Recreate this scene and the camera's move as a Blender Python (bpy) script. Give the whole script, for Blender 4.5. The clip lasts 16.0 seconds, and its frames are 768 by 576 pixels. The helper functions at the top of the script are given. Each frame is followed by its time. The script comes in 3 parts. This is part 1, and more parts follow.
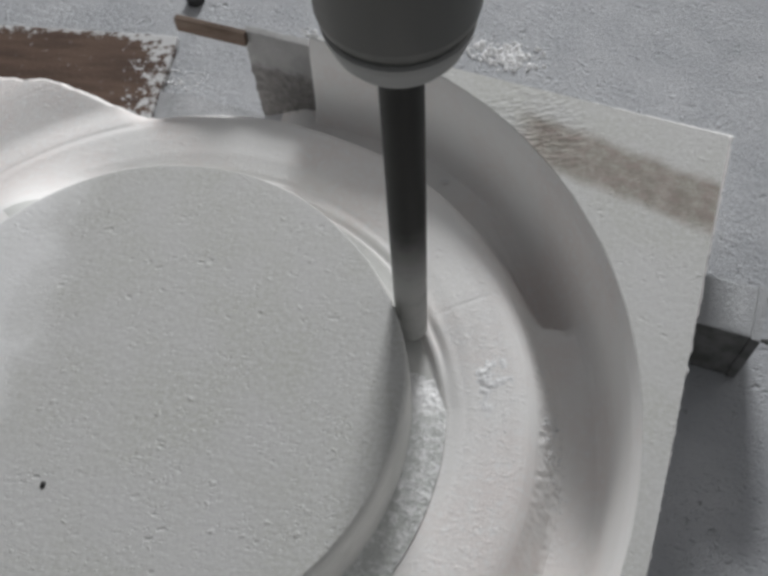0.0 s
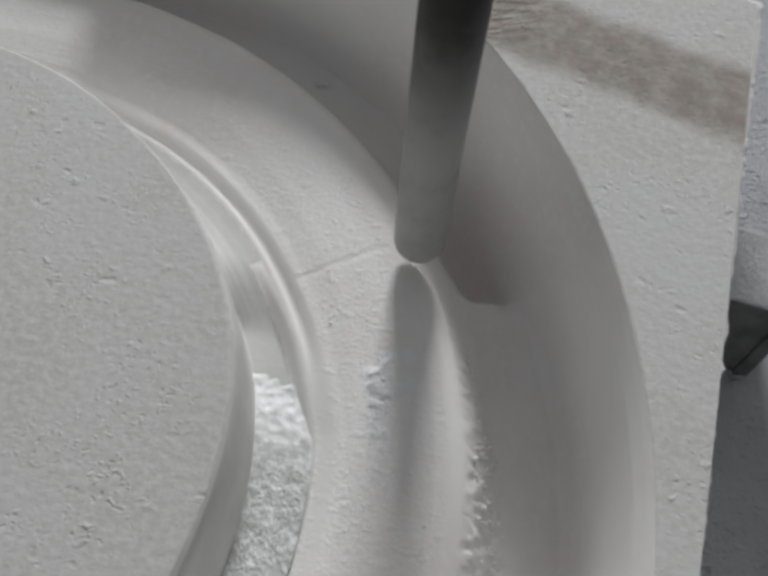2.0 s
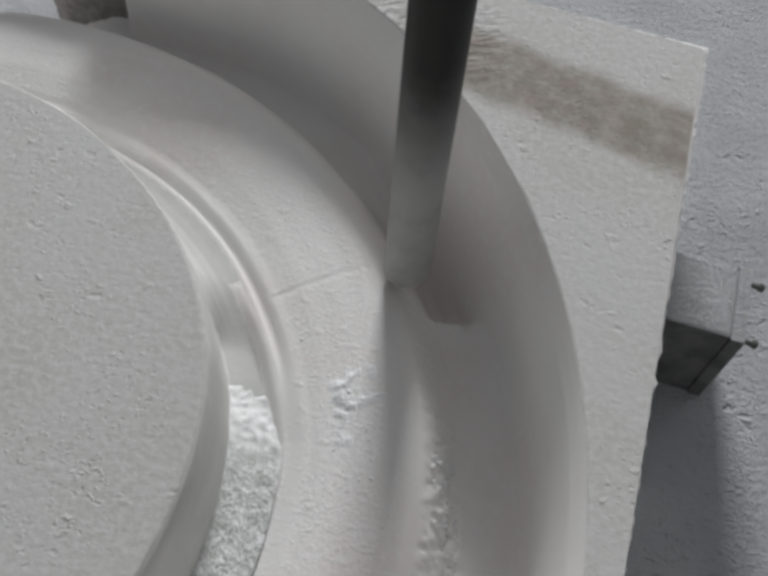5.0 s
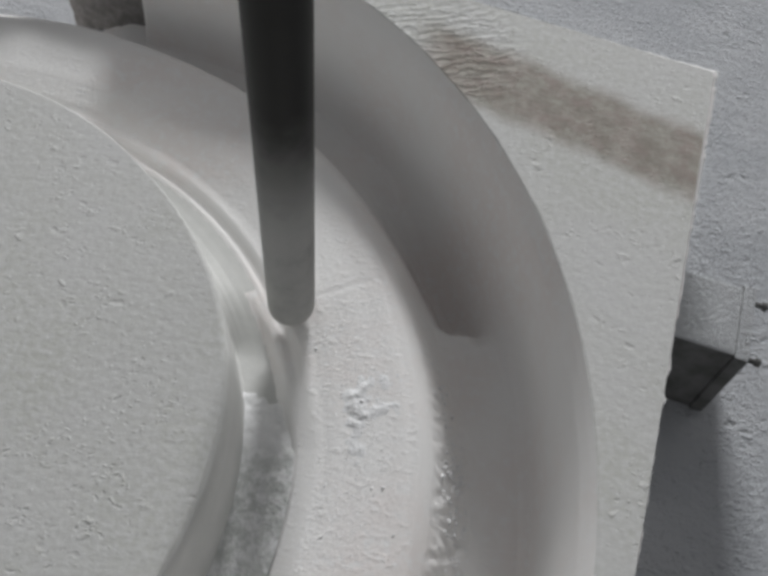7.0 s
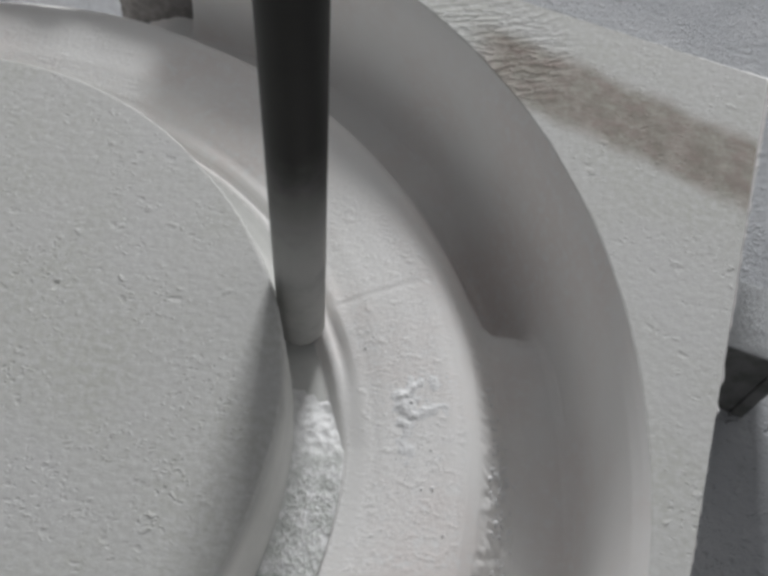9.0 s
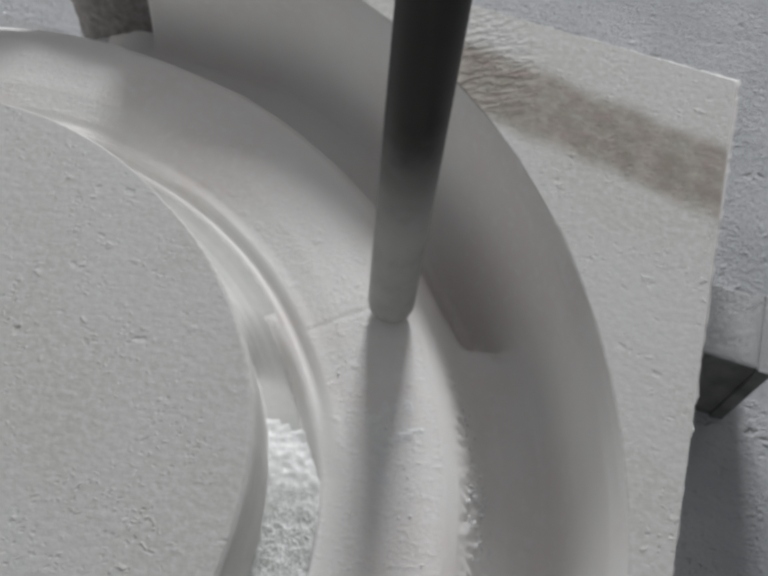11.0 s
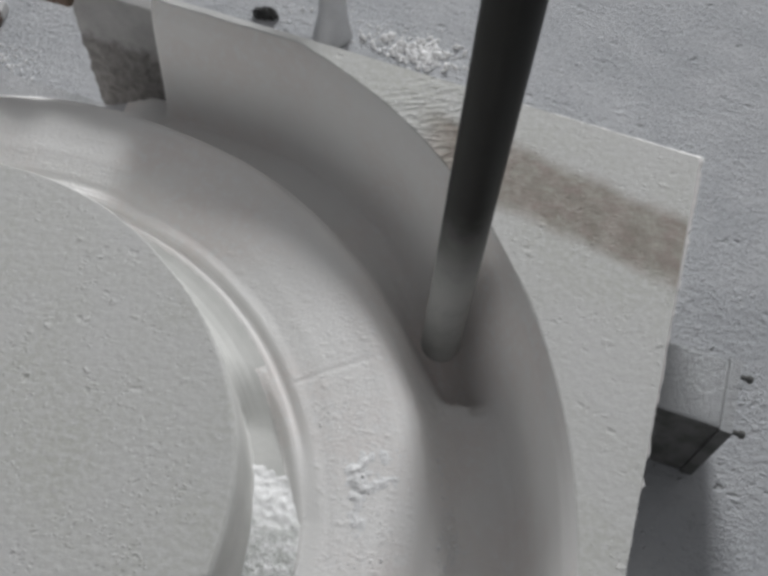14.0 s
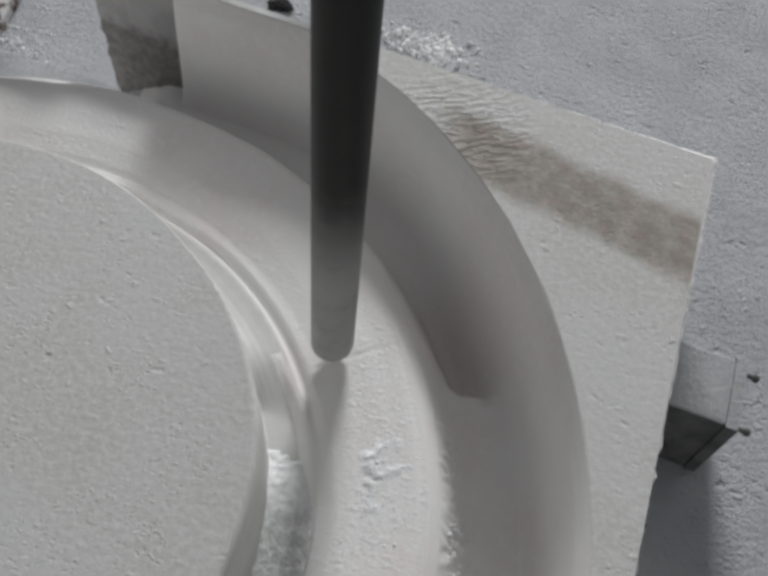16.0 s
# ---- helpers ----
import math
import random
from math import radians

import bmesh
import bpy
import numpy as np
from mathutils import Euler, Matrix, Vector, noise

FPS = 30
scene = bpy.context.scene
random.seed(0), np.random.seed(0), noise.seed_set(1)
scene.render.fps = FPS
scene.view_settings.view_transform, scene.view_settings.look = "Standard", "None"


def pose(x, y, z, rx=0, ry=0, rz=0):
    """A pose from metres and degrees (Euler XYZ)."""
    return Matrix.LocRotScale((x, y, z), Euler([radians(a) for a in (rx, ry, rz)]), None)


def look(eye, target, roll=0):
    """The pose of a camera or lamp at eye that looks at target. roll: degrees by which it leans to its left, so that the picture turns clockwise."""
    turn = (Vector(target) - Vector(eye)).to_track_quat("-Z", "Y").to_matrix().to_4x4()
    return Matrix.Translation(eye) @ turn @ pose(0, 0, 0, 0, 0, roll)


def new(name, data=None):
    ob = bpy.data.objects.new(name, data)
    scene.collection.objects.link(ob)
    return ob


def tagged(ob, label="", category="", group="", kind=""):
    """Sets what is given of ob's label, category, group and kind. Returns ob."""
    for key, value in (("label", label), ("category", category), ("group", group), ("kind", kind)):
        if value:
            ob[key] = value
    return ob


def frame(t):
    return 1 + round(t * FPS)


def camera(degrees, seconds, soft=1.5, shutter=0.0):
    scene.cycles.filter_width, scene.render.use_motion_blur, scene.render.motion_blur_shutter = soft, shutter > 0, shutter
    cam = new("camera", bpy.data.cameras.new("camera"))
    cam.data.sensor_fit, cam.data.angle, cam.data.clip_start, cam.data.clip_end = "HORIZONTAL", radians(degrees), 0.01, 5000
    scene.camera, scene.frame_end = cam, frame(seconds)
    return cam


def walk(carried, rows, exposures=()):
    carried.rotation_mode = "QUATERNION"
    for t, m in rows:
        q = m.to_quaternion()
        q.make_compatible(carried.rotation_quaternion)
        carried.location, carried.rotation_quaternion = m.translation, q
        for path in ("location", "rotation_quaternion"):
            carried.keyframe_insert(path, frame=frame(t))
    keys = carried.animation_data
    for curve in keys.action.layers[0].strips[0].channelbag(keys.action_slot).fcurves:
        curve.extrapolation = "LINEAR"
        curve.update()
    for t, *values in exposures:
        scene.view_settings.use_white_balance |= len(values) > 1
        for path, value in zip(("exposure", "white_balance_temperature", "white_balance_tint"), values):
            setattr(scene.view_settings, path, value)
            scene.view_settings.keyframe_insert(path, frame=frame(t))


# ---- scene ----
cam = camera(48.0, 16.0, soft=3.8)
# seconds, eye, yaw, pitch, roll
PATH = [
    (0, -0.0811, -0.2635, 0.3921, 12.40, -59.87, -5.45),
    (0.5, -0.0715, -0.2355, 0.3456, 13.67, -57.93, -4.52),
    (1, -0.0650, -0.2159, 0.2943, 10.98, -56.43, -3.87),
    (1.5, -0.0767, -0.1903, 0.2569, 8.40, -57.69, -2.82),
    (2, -0.0731, -0.1797, 0.2194, 0.24, -60.60, 5.29),
    (2.5, -0.0771, -0.1798, 0.2194, 0.73, -60.06, 5.15),
    (3, -0.0768, -0.1827, 0.2231, 0.51, -60.58, 6.05),
    (3.5, -0.0672, -0.1861, 0.2301, 0.81, -60.10, 5.49),
    (4, -0.0650, -0.1903, 0.2337, 0.34, -59.14, 6.12),
    (4.5, -0.0595, -0.1915, 0.2365, 1.15, -58.97, 5.16),
    (7, -0.0682, -0.1937, 0.2448, 0.07, -58.50, 7.37),
    (7.5, -0.0728, -0.1899, 0.2416, -0.40, -59.58, 8.74),
    (8, -0.0790, -0.1800, 0.2469, -1.87, -62.80, 11.01),
    (8.5, -0.0823, -0.1948, 0.2396, 1.41, -58.83, 7.22),
    (9, -0.0831, -0.1927, 0.2476, 1.39, -59.34, 7.64),
    (11.5, -0.0739, -0.1733, 0.2540, -0.55, -60.81, 6.71),
    (12, -0.0653, -0.1741, 0.2572, 0.38, -60.46, 5.86),
    (12.5, -0.0628, -0.1776, 0.2639, 1.72, -59.20, 5.29),
    (13, -0.0625, -0.1785, 0.2748, 2.91, -58.78, 5.26),
    (13.5, -0.0621, -0.1823, 0.2777, 2.89, -58.34, 5.09),
    (14, -0.0635, -0.1812, 0.2785, 2.97, -58.00, 5.05),
    (14.5, -0.0662, -0.1815, 0.2800, 2.93, -57.97, 5.66),
    (15, -0.0673, -0.1845, 0.2794, 2.78, -57.73, 5.92),
    (15.5, -0.0734, -0.1867, 0.2794, 1.45, -57.92, 7.59),
    (16, -0.0742, -0.1877, 0.2799, 1.57, -58.07, 7.78),
]
walk(cam, [(t, pose(x, y, z, 90 + pitch, 0, yaw) @ pose(0, 0, 0, 0, 0, roll)) for t, x, y, z, yaw, pitch, roll in PATH])

# ---- light: a dull sky, and an area lamp in an assumed window behind the block ----
SKY_SUN = Vector((0.16, 0.915, 0.42)).normalized()
world = bpy.data.worlds.new("sky")
scene.world = world
world.use_nodes = True
wn = world.node_tree.nodes
sky = wn.new("ShaderNodeTexSky")
sky.sky_type, sky.sun_disc = "NISHITA", False
sky.sun_elevation, sky.sun_rotation = math.asin(SKY_SUN.z), math.atan2(SKY_SUN.x, SKY_SUN.y)
sky.air_density, sky.dust_density = 1.0, 6.0
soft_sky = wn.new("ShaderNodeHueSaturation")
soft_sky.inputs["Saturation"].default_value = 0.12
world.node_tree.links.new(sky.outputs[0], soft_sky.inputs["Color"])
world.node_tree.links.new(soft_sky.outputs[0], wn["Background"].inputs[0])
wn["Background"].inputs[1].default_value = 0.075
# area lamp in an assumed, unseen window; its place follows from the shadows
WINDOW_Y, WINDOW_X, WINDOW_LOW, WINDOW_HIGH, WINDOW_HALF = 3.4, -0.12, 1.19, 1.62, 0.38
back_lamp = new("back_lamp", bpy.data.lights.new("back_lamp", "AREA"))
back_lamp.data.shape, back_lamp.data.size, back_lamp.data.size_y = "RECTANGLE", 2 * WINDOW_HALF, WINDOW_HIGH - WINDOW_LOW
back_lamp.data.energy, back_lamp.data.color = 134.0, (0.99, 1.0, 1.015)
back_lamp.matrix_world = look((WINDOW_X, WINDOW_Y, (WINDOW_LOW + WINDOW_HIGH) / 2), (WINDOW_X, 0, (WINDOW_LOW + WINDOW_HIGH) / 2))
scene.view_settings.exposure = 0.0

# ---- materials ----


def material(name, colour, rough=0.9, metal=0.0):
    m = bpy.data.materials.new(name)
    m.use_nodes = True
    b = m.node_tree.nodes["Principled BSDF"]
    b.inputs["Base Color"].default_value = (*colour, 1)
    b.inputs["Roughness"].default_value = rough
    b.inputs["Metallic"].default_value = metal
    b.inputs["Specular IOR Level"].default_value = 0.25
    return m, m.node_tree.nodes, m.node_tree.links, b


def place(n, l, scale=(1, 1, 1)):
    g = n.new("ShaderNodeNewGeometry")
    v = n.new("ShaderNodeVectorMath")
    v.operation = "MULTIPLY"
    v.inputs[1].default_value = scale
    l.new(g.outputs["Position"], v.inputs[0])
    return v.outputs[0]


def grain(n, l, where, scale, detail=4.0, rough=0.6):
    t = n.new("ShaderNodeTexNoise")
    t.inputs["Scale"].default_value, t.inputs["Detail"].default_value, t.inputs["Roughness"].default_value = scale, detail, rough
    l.new(where, t.inputs["Vector"])
    return t.outputs["Fac"]


def cells(n, l, where, scale):
    t = n.new("ShaderNodeTexVoronoi")
    t.inputs["Scale"].default_value = scale
    l.new(where, t.inputs["Vector"])
    c = n.new("ShaderNodeSeparateColor")
    l.new(t.outputs["Color"], c.inputs[0])
    return t.outputs["Distance"], c.outputs[0]


def span(n, l, value, lo, hi, a=0.0, b=1.0):
    r = n.new("ShaderNodeMapRange")
    r.interpolation_type = "SMOOTHSTEP"
    for k, v in zip(("From Min", "From Max", "To Min", "To Max"), (lo, hi, a, b)):
        r.inputs[k].default_value = v
    l.new(value, r.inputs["Value"])
    return r.outputs["Result"]


def maths(n, l, op, a, b):
    m = n.new("ShaderNodeMath")
    m.operation = op
    for k, v in enumerate((a, b)):
        if isinstance(v, (int, float)):
            m.inputs[k].default_value = v
        else:
            l.new(v, m.inputs[k])
    return m.outputs[0]


def mix(n, l, fac, a, b):
    m = n.new("ShaderNodeMix")
    m.data_type = "RGBA"
    if isinstance(fac, (int, float)):
        m.inputs[0].default_value = fac
    else:
        l.new(fac, m.inputs[0])
    for k, v in ((6, a), (7, b)):
        if isinstance(v, tuple):
            m.inputs[k].default_value = (*v, 1)
        else:
            l.new(v, m.inputs[k])
    return m.outputs[2]


def relief(n, l, b, height, strength, distance):
    u = n.new("ShaderNodeBump")
    u.inputs["Strength"].default_value, u.inputs["Distance"].default_value = strength, distance
    l.new(height, u.inputs["Height"])
    l.new(u.outputs[0], b.inputs["Normal"])


def raw_stone():
    """The uncut, pitted and dusty top of the block, with a brown smear across its corner."""
    m, n, l, b = material("pitted_block_face", (0.62, 0.61, 0.58))
    w = place(n, l)
    large, fine = grain(n, l, w, 14), grain(n, l, w, 420, 3)
    base = mix(n, l, span(n, l, large, 0.3, 0.7), (0.558, 0.56, 0.522), (0.63, 0.625, 0.62))
    base = mix(n, l, span(n, l, fine, 0.35, 0.7), base, (0.66, 0.66, 0.645))
    # smear: a band along one line of the plan, with a ragged border
    d = n.new("ShaderNodeVectorMath")
    d.operation = "DOT_PRODUCT"
    d.inputs[1].default_value = (0.37, 0.93, 0)
    l.new(w, d.inputs[0])
    off = maths(n, l, "ABSOLUTE", maths(n, l, "SUBTRACT", d.outputs["Value"], 0.0415), 0)
    ragged = maths(n, l, "ADD", off, maths(n, l, "MULTIPLY", maths(n, l, "SUBTRACT", grain(n, l, w, 60, 5), 0.5), 0.012))
    band = span(n, l, ragged, 0.011, 0.021, 1, 0)
    sep = n.new("ShaderNodeSeparateXYZ")
    l.new(w, sep.inputs[0])
    band = maths(n, l, "MULTIPLY", band, span(n, l, sep.outputs["X"], -0.072, -0.055))
    dusty = span(n, l, grain(n, l, w, 110, 6, 0.7), 0.35, 0.75, 0.15, 0.75)
    brown = mix(n, l, dusty, mix(n, l, span(n, l, grain(n, l, w, 90), 0.4, 0.65), (0.25, 0.225, 0.19), (0.32, 0.26, 0.235)), (0.52, 0.5, 0.46))
    # white powder drifted over the far side of the disc
    drift = maths(n, l, "ADD", sep.outputs["X"], maths(n, l, "MULTIPLY", grain(n, l, w, 35, 5), 0.05))
    base = mix(n, l, span(n, l, drift, -0.305, -0.272, 0.9, 0), base, (0.85, 0.85, 0.845))
    l.new(mix(n, l, band, base, brown), b.inputs["Base Color"])
    patchy = span(n, l, grain(n, l, w, 38, 4), 0.42, 0.64, 0.10, 1)
    wobble = n.new("ShaderNodeTexNoise")
    wobble.inputs["Scale"].default_value = 260
    l.new(w, wobble.inputs["Vector"])
    bent = n.new("ShaderNodeVectorMath")
    bent.operation = "MULTIPLY_ADD"
    bent.inputs[1].default_value = (0.004, 0.004, 0)
    l.new(wobble.outputs["Color"], bent.inputs[0])
    l.new(place(n, l, (0.72, 1, 1)), bent.inputs[2])

    def specks(scale, rare, size):
        d, rnd = cells(n, l, bent.outputs[0], scale)
        return maths(n, l, "MULTIPLY", span(n, l, d, size * 0.4, size, 1, 0), span(n, l, rnd, rare, rare + 0.06))
    pit = maths(n, l, "ADD", specks(250, 0.86, 0.38), maths(n, l, "MULTIPLY", specks(620, 0.74, 0.42), 0.55))
    lump = maths(n, l, "ADD", specks(280, 0.88, 0.38), maths(n, l, "MULTIPLY", specks(700, 0.74, 0.42), 0.5))
    h = maths(n, l, "MULTIPLY", maths(n, l, "SUBTRACT", lump, pit), patchy)
    h = maths(n, l, "ADD", h, maths(n, l, "MULTIPLY", grain(n, l, place(n, l, (1, 1.5, 1)), 190, 4, 0.65), 0.5))
    h = maths(n, l, "ADD", h, maths(n, l, "MULTIPLY", fine, 0.22))
    # torn ripples beside the rim, where the smear begins
    away = n.new("ShaderNodeVectorMath")
    away.operation = "DISTANCE"
    away.inputs[1].default_value = (-0.058, 0.074, 0)
    l.new(w, away.inputs[0])
    turned = n.new("ShaderNodeVectorRotate")
    turned.rotation_type = "Z_AXIS"
    turned.inputs["Angle"].default_value = radians(-20)
    l.new(w, turned.inputs["Vector"])
    squeezed = n.new("ShaderNodeVectorMath")
    squeezed.operation = "MULTIPLY"
    squeezed.inputs[1].default_value = (1, 3.2, 1)
    l.new(turned.outputs[0], squeezed.inputs[0])
    ripple = maths(n, l, "MULTIPLY", span(n, l, grain(n, l, squeezed.outputs[0], 130, 3), 0.4, 0.62), span(n, l, away.outputs["Value"], 0.012, 0.040, 2.2, 0))
    h = maths(n, l, "ADD", h, ripple)
    relief(n, l, b, h, 0.40, 0.0011)
    return m


def bare_stone():
    """Milled faces that hold no powder: smooth, the block's own grey."""
    m, n, l, b = material("bare_milled_face", (0.66, 0.66, 0.64), 0.9)
    w = place(n, l)
    l.new(mix(n, l, span(n, l, grain(n, l, w, 45, 4), 0.35, 0.7), (0.60, 0.605, 0.585), (0.67, 0.67, 0.65)), b.inputs["Base Color"])
    relief(n, l, b, grain(n, l, w, 500, 3), 0.15, 0.0006)
    return m


def cut_stone():
    """The freshly milled faces: smooth, powdery, with faint pink veils."""
    m, n, l, b = material("milled_block_face", (0.6, 0.58, 0.56), 0.95)
    w = place(n, l)
    c = mix(n, l, span(n, l, grain(n, l, w, 16, 3), 0.38, 0.68), (0.875, 0.865, 0.85), (0.845, 0.80, 0.777))
    l.new(mix(n, l, span(n, l, grain(n, l, w, 260, 3), 0.45, 0.75), c, (0.88, 0.87, 0.86)), b.inputs["Base Color"])
    # settled powder makes the level faces grainy; steep faces stay smooth
    g = n.new("ShaderNodeNewGeometry")
    sep = n.new("ShaderNodeSeparateXYZ")
    l.new(g.outputs["True Normal"], sep.inputs[0])
    settled = span(n, l, sep.outputs["Z"], 0.90, 0.985, 0.12, 1)
    grit = maths(n, l, "ADD", grain(n, l, w, 620, 4, 0.65), maths(n, l, "MULTIPLY", span(n, l, grain(n, l, place(n, l, (1, 1.4, 1)), 190, 4, 0.65), 0.52, 0.72), 0.9))
    relief(n, l, b, maths(n, l, "MULTIPLY", grit, settled), 0.27, 0.0010)
    return m


def powder(name, dark, light, scale, depth):
    m, n, l, b = material(name, light, 1.0)
    w = place(n, l)
    c = mix(n, l, span(n, l, grain(n, l, w, scale * 0.06, 4), 0.3, 0.7), dark, light)
    c = mix(n, l, span(n, l, grain(n, l, w, scale * 1.3, 4, 0.7), 0.55, 0.85, 0, 0.35), c, tuple(0.7 * x for x in dark))
    l.new(c, b.inputs["Base Color"])
    h = maths(n, l, "ADD", grain(n, l, w, scale, 6, 0.72), maths(n, l, "MULTIPLY", grain(n, l, w, scale * 0.3, 3), 0.6))
    relief(n, l, b, h, 0.8, depth)
    return m


def steel(name, colour, rough, dust_z):
    """Dark tool steel; fine white dust sits on the lowest part, in the tool's own height."""
    m, n, l, b = material(name, colour, rough, 0.2)
    t = n.new("ShaderNodeTexCoord")
    sep = n.new("ShaderNodeSeparateXYZ")
    l.new(t.outputs["Object"], sep.inputs[0])
    g = grain(n, l, t.outputs["Object"], 90, 4)
    z = maths(n, l, "ADD", sep.outputs["Z"], maths(n, l, "MULTIPLY", g, 0.03))
    dust = maths(n, l, "MULTIPLY", span(n, l, z, dust_z, dust_z + 0.06, 1, 0.03), span(n, l, g, 0.2, 0.6, 0.75, 1))
    l.new(mix(n, l, dust, colour, (0.42, 0.42, 0.405)), b.inputs["Base Color"])
    l.new(span(n, l, dust, 0, 1, 0.2, 0), b.inputs["Metallic"])
    l.new(span(n, l, dust, 0, 1, rough, 0.8), b.inputs["Roughness"])
    return m


def timber(name, dark, light, dust, buried):
    m, n, l, b = material(name, dark, 0.8)
    w = place(n, l, (6, 40, 40))
    c = mix(n, l, span(n, l, grain(n, l, w, 3, 5), 0.35, 0.65), dark, light)
    v = place(n, l)
    sep = n.new("ShaderNodeSeparateXYZ")
    l.new(v, sep.inputs[0])
    ends = maths(n, l, "ADD", span(n, l, sep.outputs["X"], -0.385, -0.338, 0, 0.2), span(n, l, sep.outputs["Y"], 0.213, 0.228, 0, 0.2))
    cover = span(n, l, maths(n, l, "ADD", grain(n, l, v, 150, 5, 0.7), maths(n, l, "MULTIPLY", ends, buried)), dust, dust + 0.12)
    l.new(mix(n, l, cover, c, (0.56, 0.56, 0.56)), b.inputs["Base Color"])
    relief(n, l, b, grain(n, l, v, 300, 4), 0.4, 0.001)
    return m


RAW, CUT, BARE = raw_stone(), cut_stone(), bare_stone()


def table_top():
    """Bluish grey dust over the table, pocked and crusted."""
    m, n, l, b = material("dusty_table", (0.48, 0.49, 0.51), 1.0)
    w = place(n, l)
    base = mix(n, l, span(n, l, grain(n, l, w, 26, 4), 0.3, 0.7), (0.455, 0.468, 0.488), (0.535, 0.545, 0.562))
    wobble = n.new("ShaderNodeTexNoise")
    wobble.inputs["Scale"].default_value = 200
    l.new(w, wobble.inputs["Vector"])
    bent = n.new("ShaderNodeVectorMath")
    bent.operation = "MULTIPLY_ADD"
    bent.inputs[1].default_value = (0.006, 0.006, 0)
    l.new(wobble.outputs["Color"], bent.inputs[0])
    l.new(place(n, l, (0.7, 1, 1)), bent.inputs[2])

    def pocks(scale, rare, size):
        d, rnd = cells(n, l, bent.outputs[0], scale)
        return maths(n, l, "MULTIPLY", span(n, l, d, size * 0.3, size, 1, 0), span(n, l, rnd, rare, rare + 0.1))
    patchy = span(n, l, grain(n, l, w, 30, 4), 0.35, 0.65, 0.3, 1)
    pit = maths(n, l, "ADD", pocks(190, 0.84, 0.42), maths(n, l, "MULTIPLY", pocks(420, 0.70, 0.45), 0.6))
    lump = maths(n, l, "ADD", pocks(230, 0.82, 0.42), maths(n, l, "MULTIPLY", pocks(480, 0.68, 0.45), 0.6))
    h = maths(n, l, "MULTIPLY", maths(n, l, "SUBTRACT", lump, pit), patchy)
    h = maths(n, l, "ADD", h, maths(n, l, "MULTIPLY", grain(n, l, place(n, l, (1, 1.4, 1)), 230, 5, 0.7), 1.3))
    l.new(mix(n, l, maths(n, l, "MULTIPLY", pit, 0.35), base, (0.30, 0.31, 0.32)), b.inputs["Base Color"])
    relief(n, l, b, h, 0.75, 0.0021)
    return m


def dusted_wood():
    """Dark grey wood, dusted on level faces; upright faces have shade in their colour."""
    m = powder("dusty_grey_wood", (0.44, 0.45, 0.46), (0.55, 0.56, 0.57), 420, 0.0022)
    n, l = m.node_tree.nodes, m.node_tree.links
    b = n["Principled BSDF"]
    dust = b.inputs["Base Color"].links[0].from_socket
    g = n.new("ShaderNodeNewGeometry")
    sep = n.new("ShaderNodeSeparateXYZ")
    l.new(g.outputs["True Normal"], sep.inputs[0])
    wood = mix(n, l, span(n, l, grain(n, l, place(n, l), 70, 4), 0.35, 0.65), (0.15, 0.15, 0.145), (0.24, 0.24, 0.235))
    l.new(mix(n, l, span(n, l, sep.outputs["Z"], 0.35, 0.8), wood, dust), b.inputs["Base Color"])
    return m


def torn_slab():
    """Grey dusted slab, its lower half torn open and darker."""
    m, n, l, b = material("torn_slab", (0.4, 0.4, 0.4), 0.95)
    w = place(n, l)
    sep = n.new("ShaderNodeSeparateXYZ")
    l.new(w, sep.inputs[0])
    level = maths(n, l, "ADD", sep.outputs["Z"], maths(n, l, "MULTIPLY", maths(n, l, "SUBTRACT", grain(n, l, w, 90, 5, 0.65), 0.5), 0.022))
    upper = mix(n, l, span(n, l, grain(n, l, w, 40, 4), 0.35, 0.65), (0.34, 0.335, 0.33), (0.42, 0.415, 0.41))
    lower = mix(n, l, span(n, l, grain(n, l, w, 220, 5, 0.7), 0.4, 0.7), (0.215, 0.205, 0.20), (0.30, 0.29, 0.28))
    l.new(mix(n, l, span(n, l, level, -0.043, -0.036), lower, upper), b.inputs["Base Color"])
    relief(n, l, b, grain(n, l, w, 380, 5, 0.7), 0.45, 0.0009)
    return m


TORN = torn_slab()
TABLE_DUST = powder("dusty_table", (0.40, 0.41, 0.42), (0.56, 0.565, 0.58), 330, 0.0022)
GREY_DUST = powder("dusty_post", (0.42, 0.43, 0.44), (0.56, 0.57, 0.58), 600, 0.0010)
STOP_WOOD = dusted_wood()
def slot_chips():
    """White powder mixed with greyer crumbs of the block."""
    m, n, l, b = material("slot_chips", (0.85, 0.85, 0.85), 1.0)
    w = place(n, l)
    sep = n.new("ShaderNodeSeparateXYZ")
    l.new(w, sep.inputs[0])
    coarse = span(n, l, maths(n, l, "ADD", sep.outputs["Y"], maths(n, l, "MULTIPLY", grain(n, l, w, 70, 4), 0.03)), -0.084, -0.068, 1, 0.12)
    crumbs_here = maths(n, l, "MULTIPLY", span(n, l, grain(n, l, w, 240, 4, 0.65), 0.36, 0.58), coarse)
    l.new(mix(n, l, crumbs_here, (0.88, 0.88, 0.88), (0.60, 0.615, 0.595)), b.inputs["Base Color"])
    relief(n, l, b, grain(n, l, w, 420, 5, 0.7), 0.7, 0.0010)
    return m


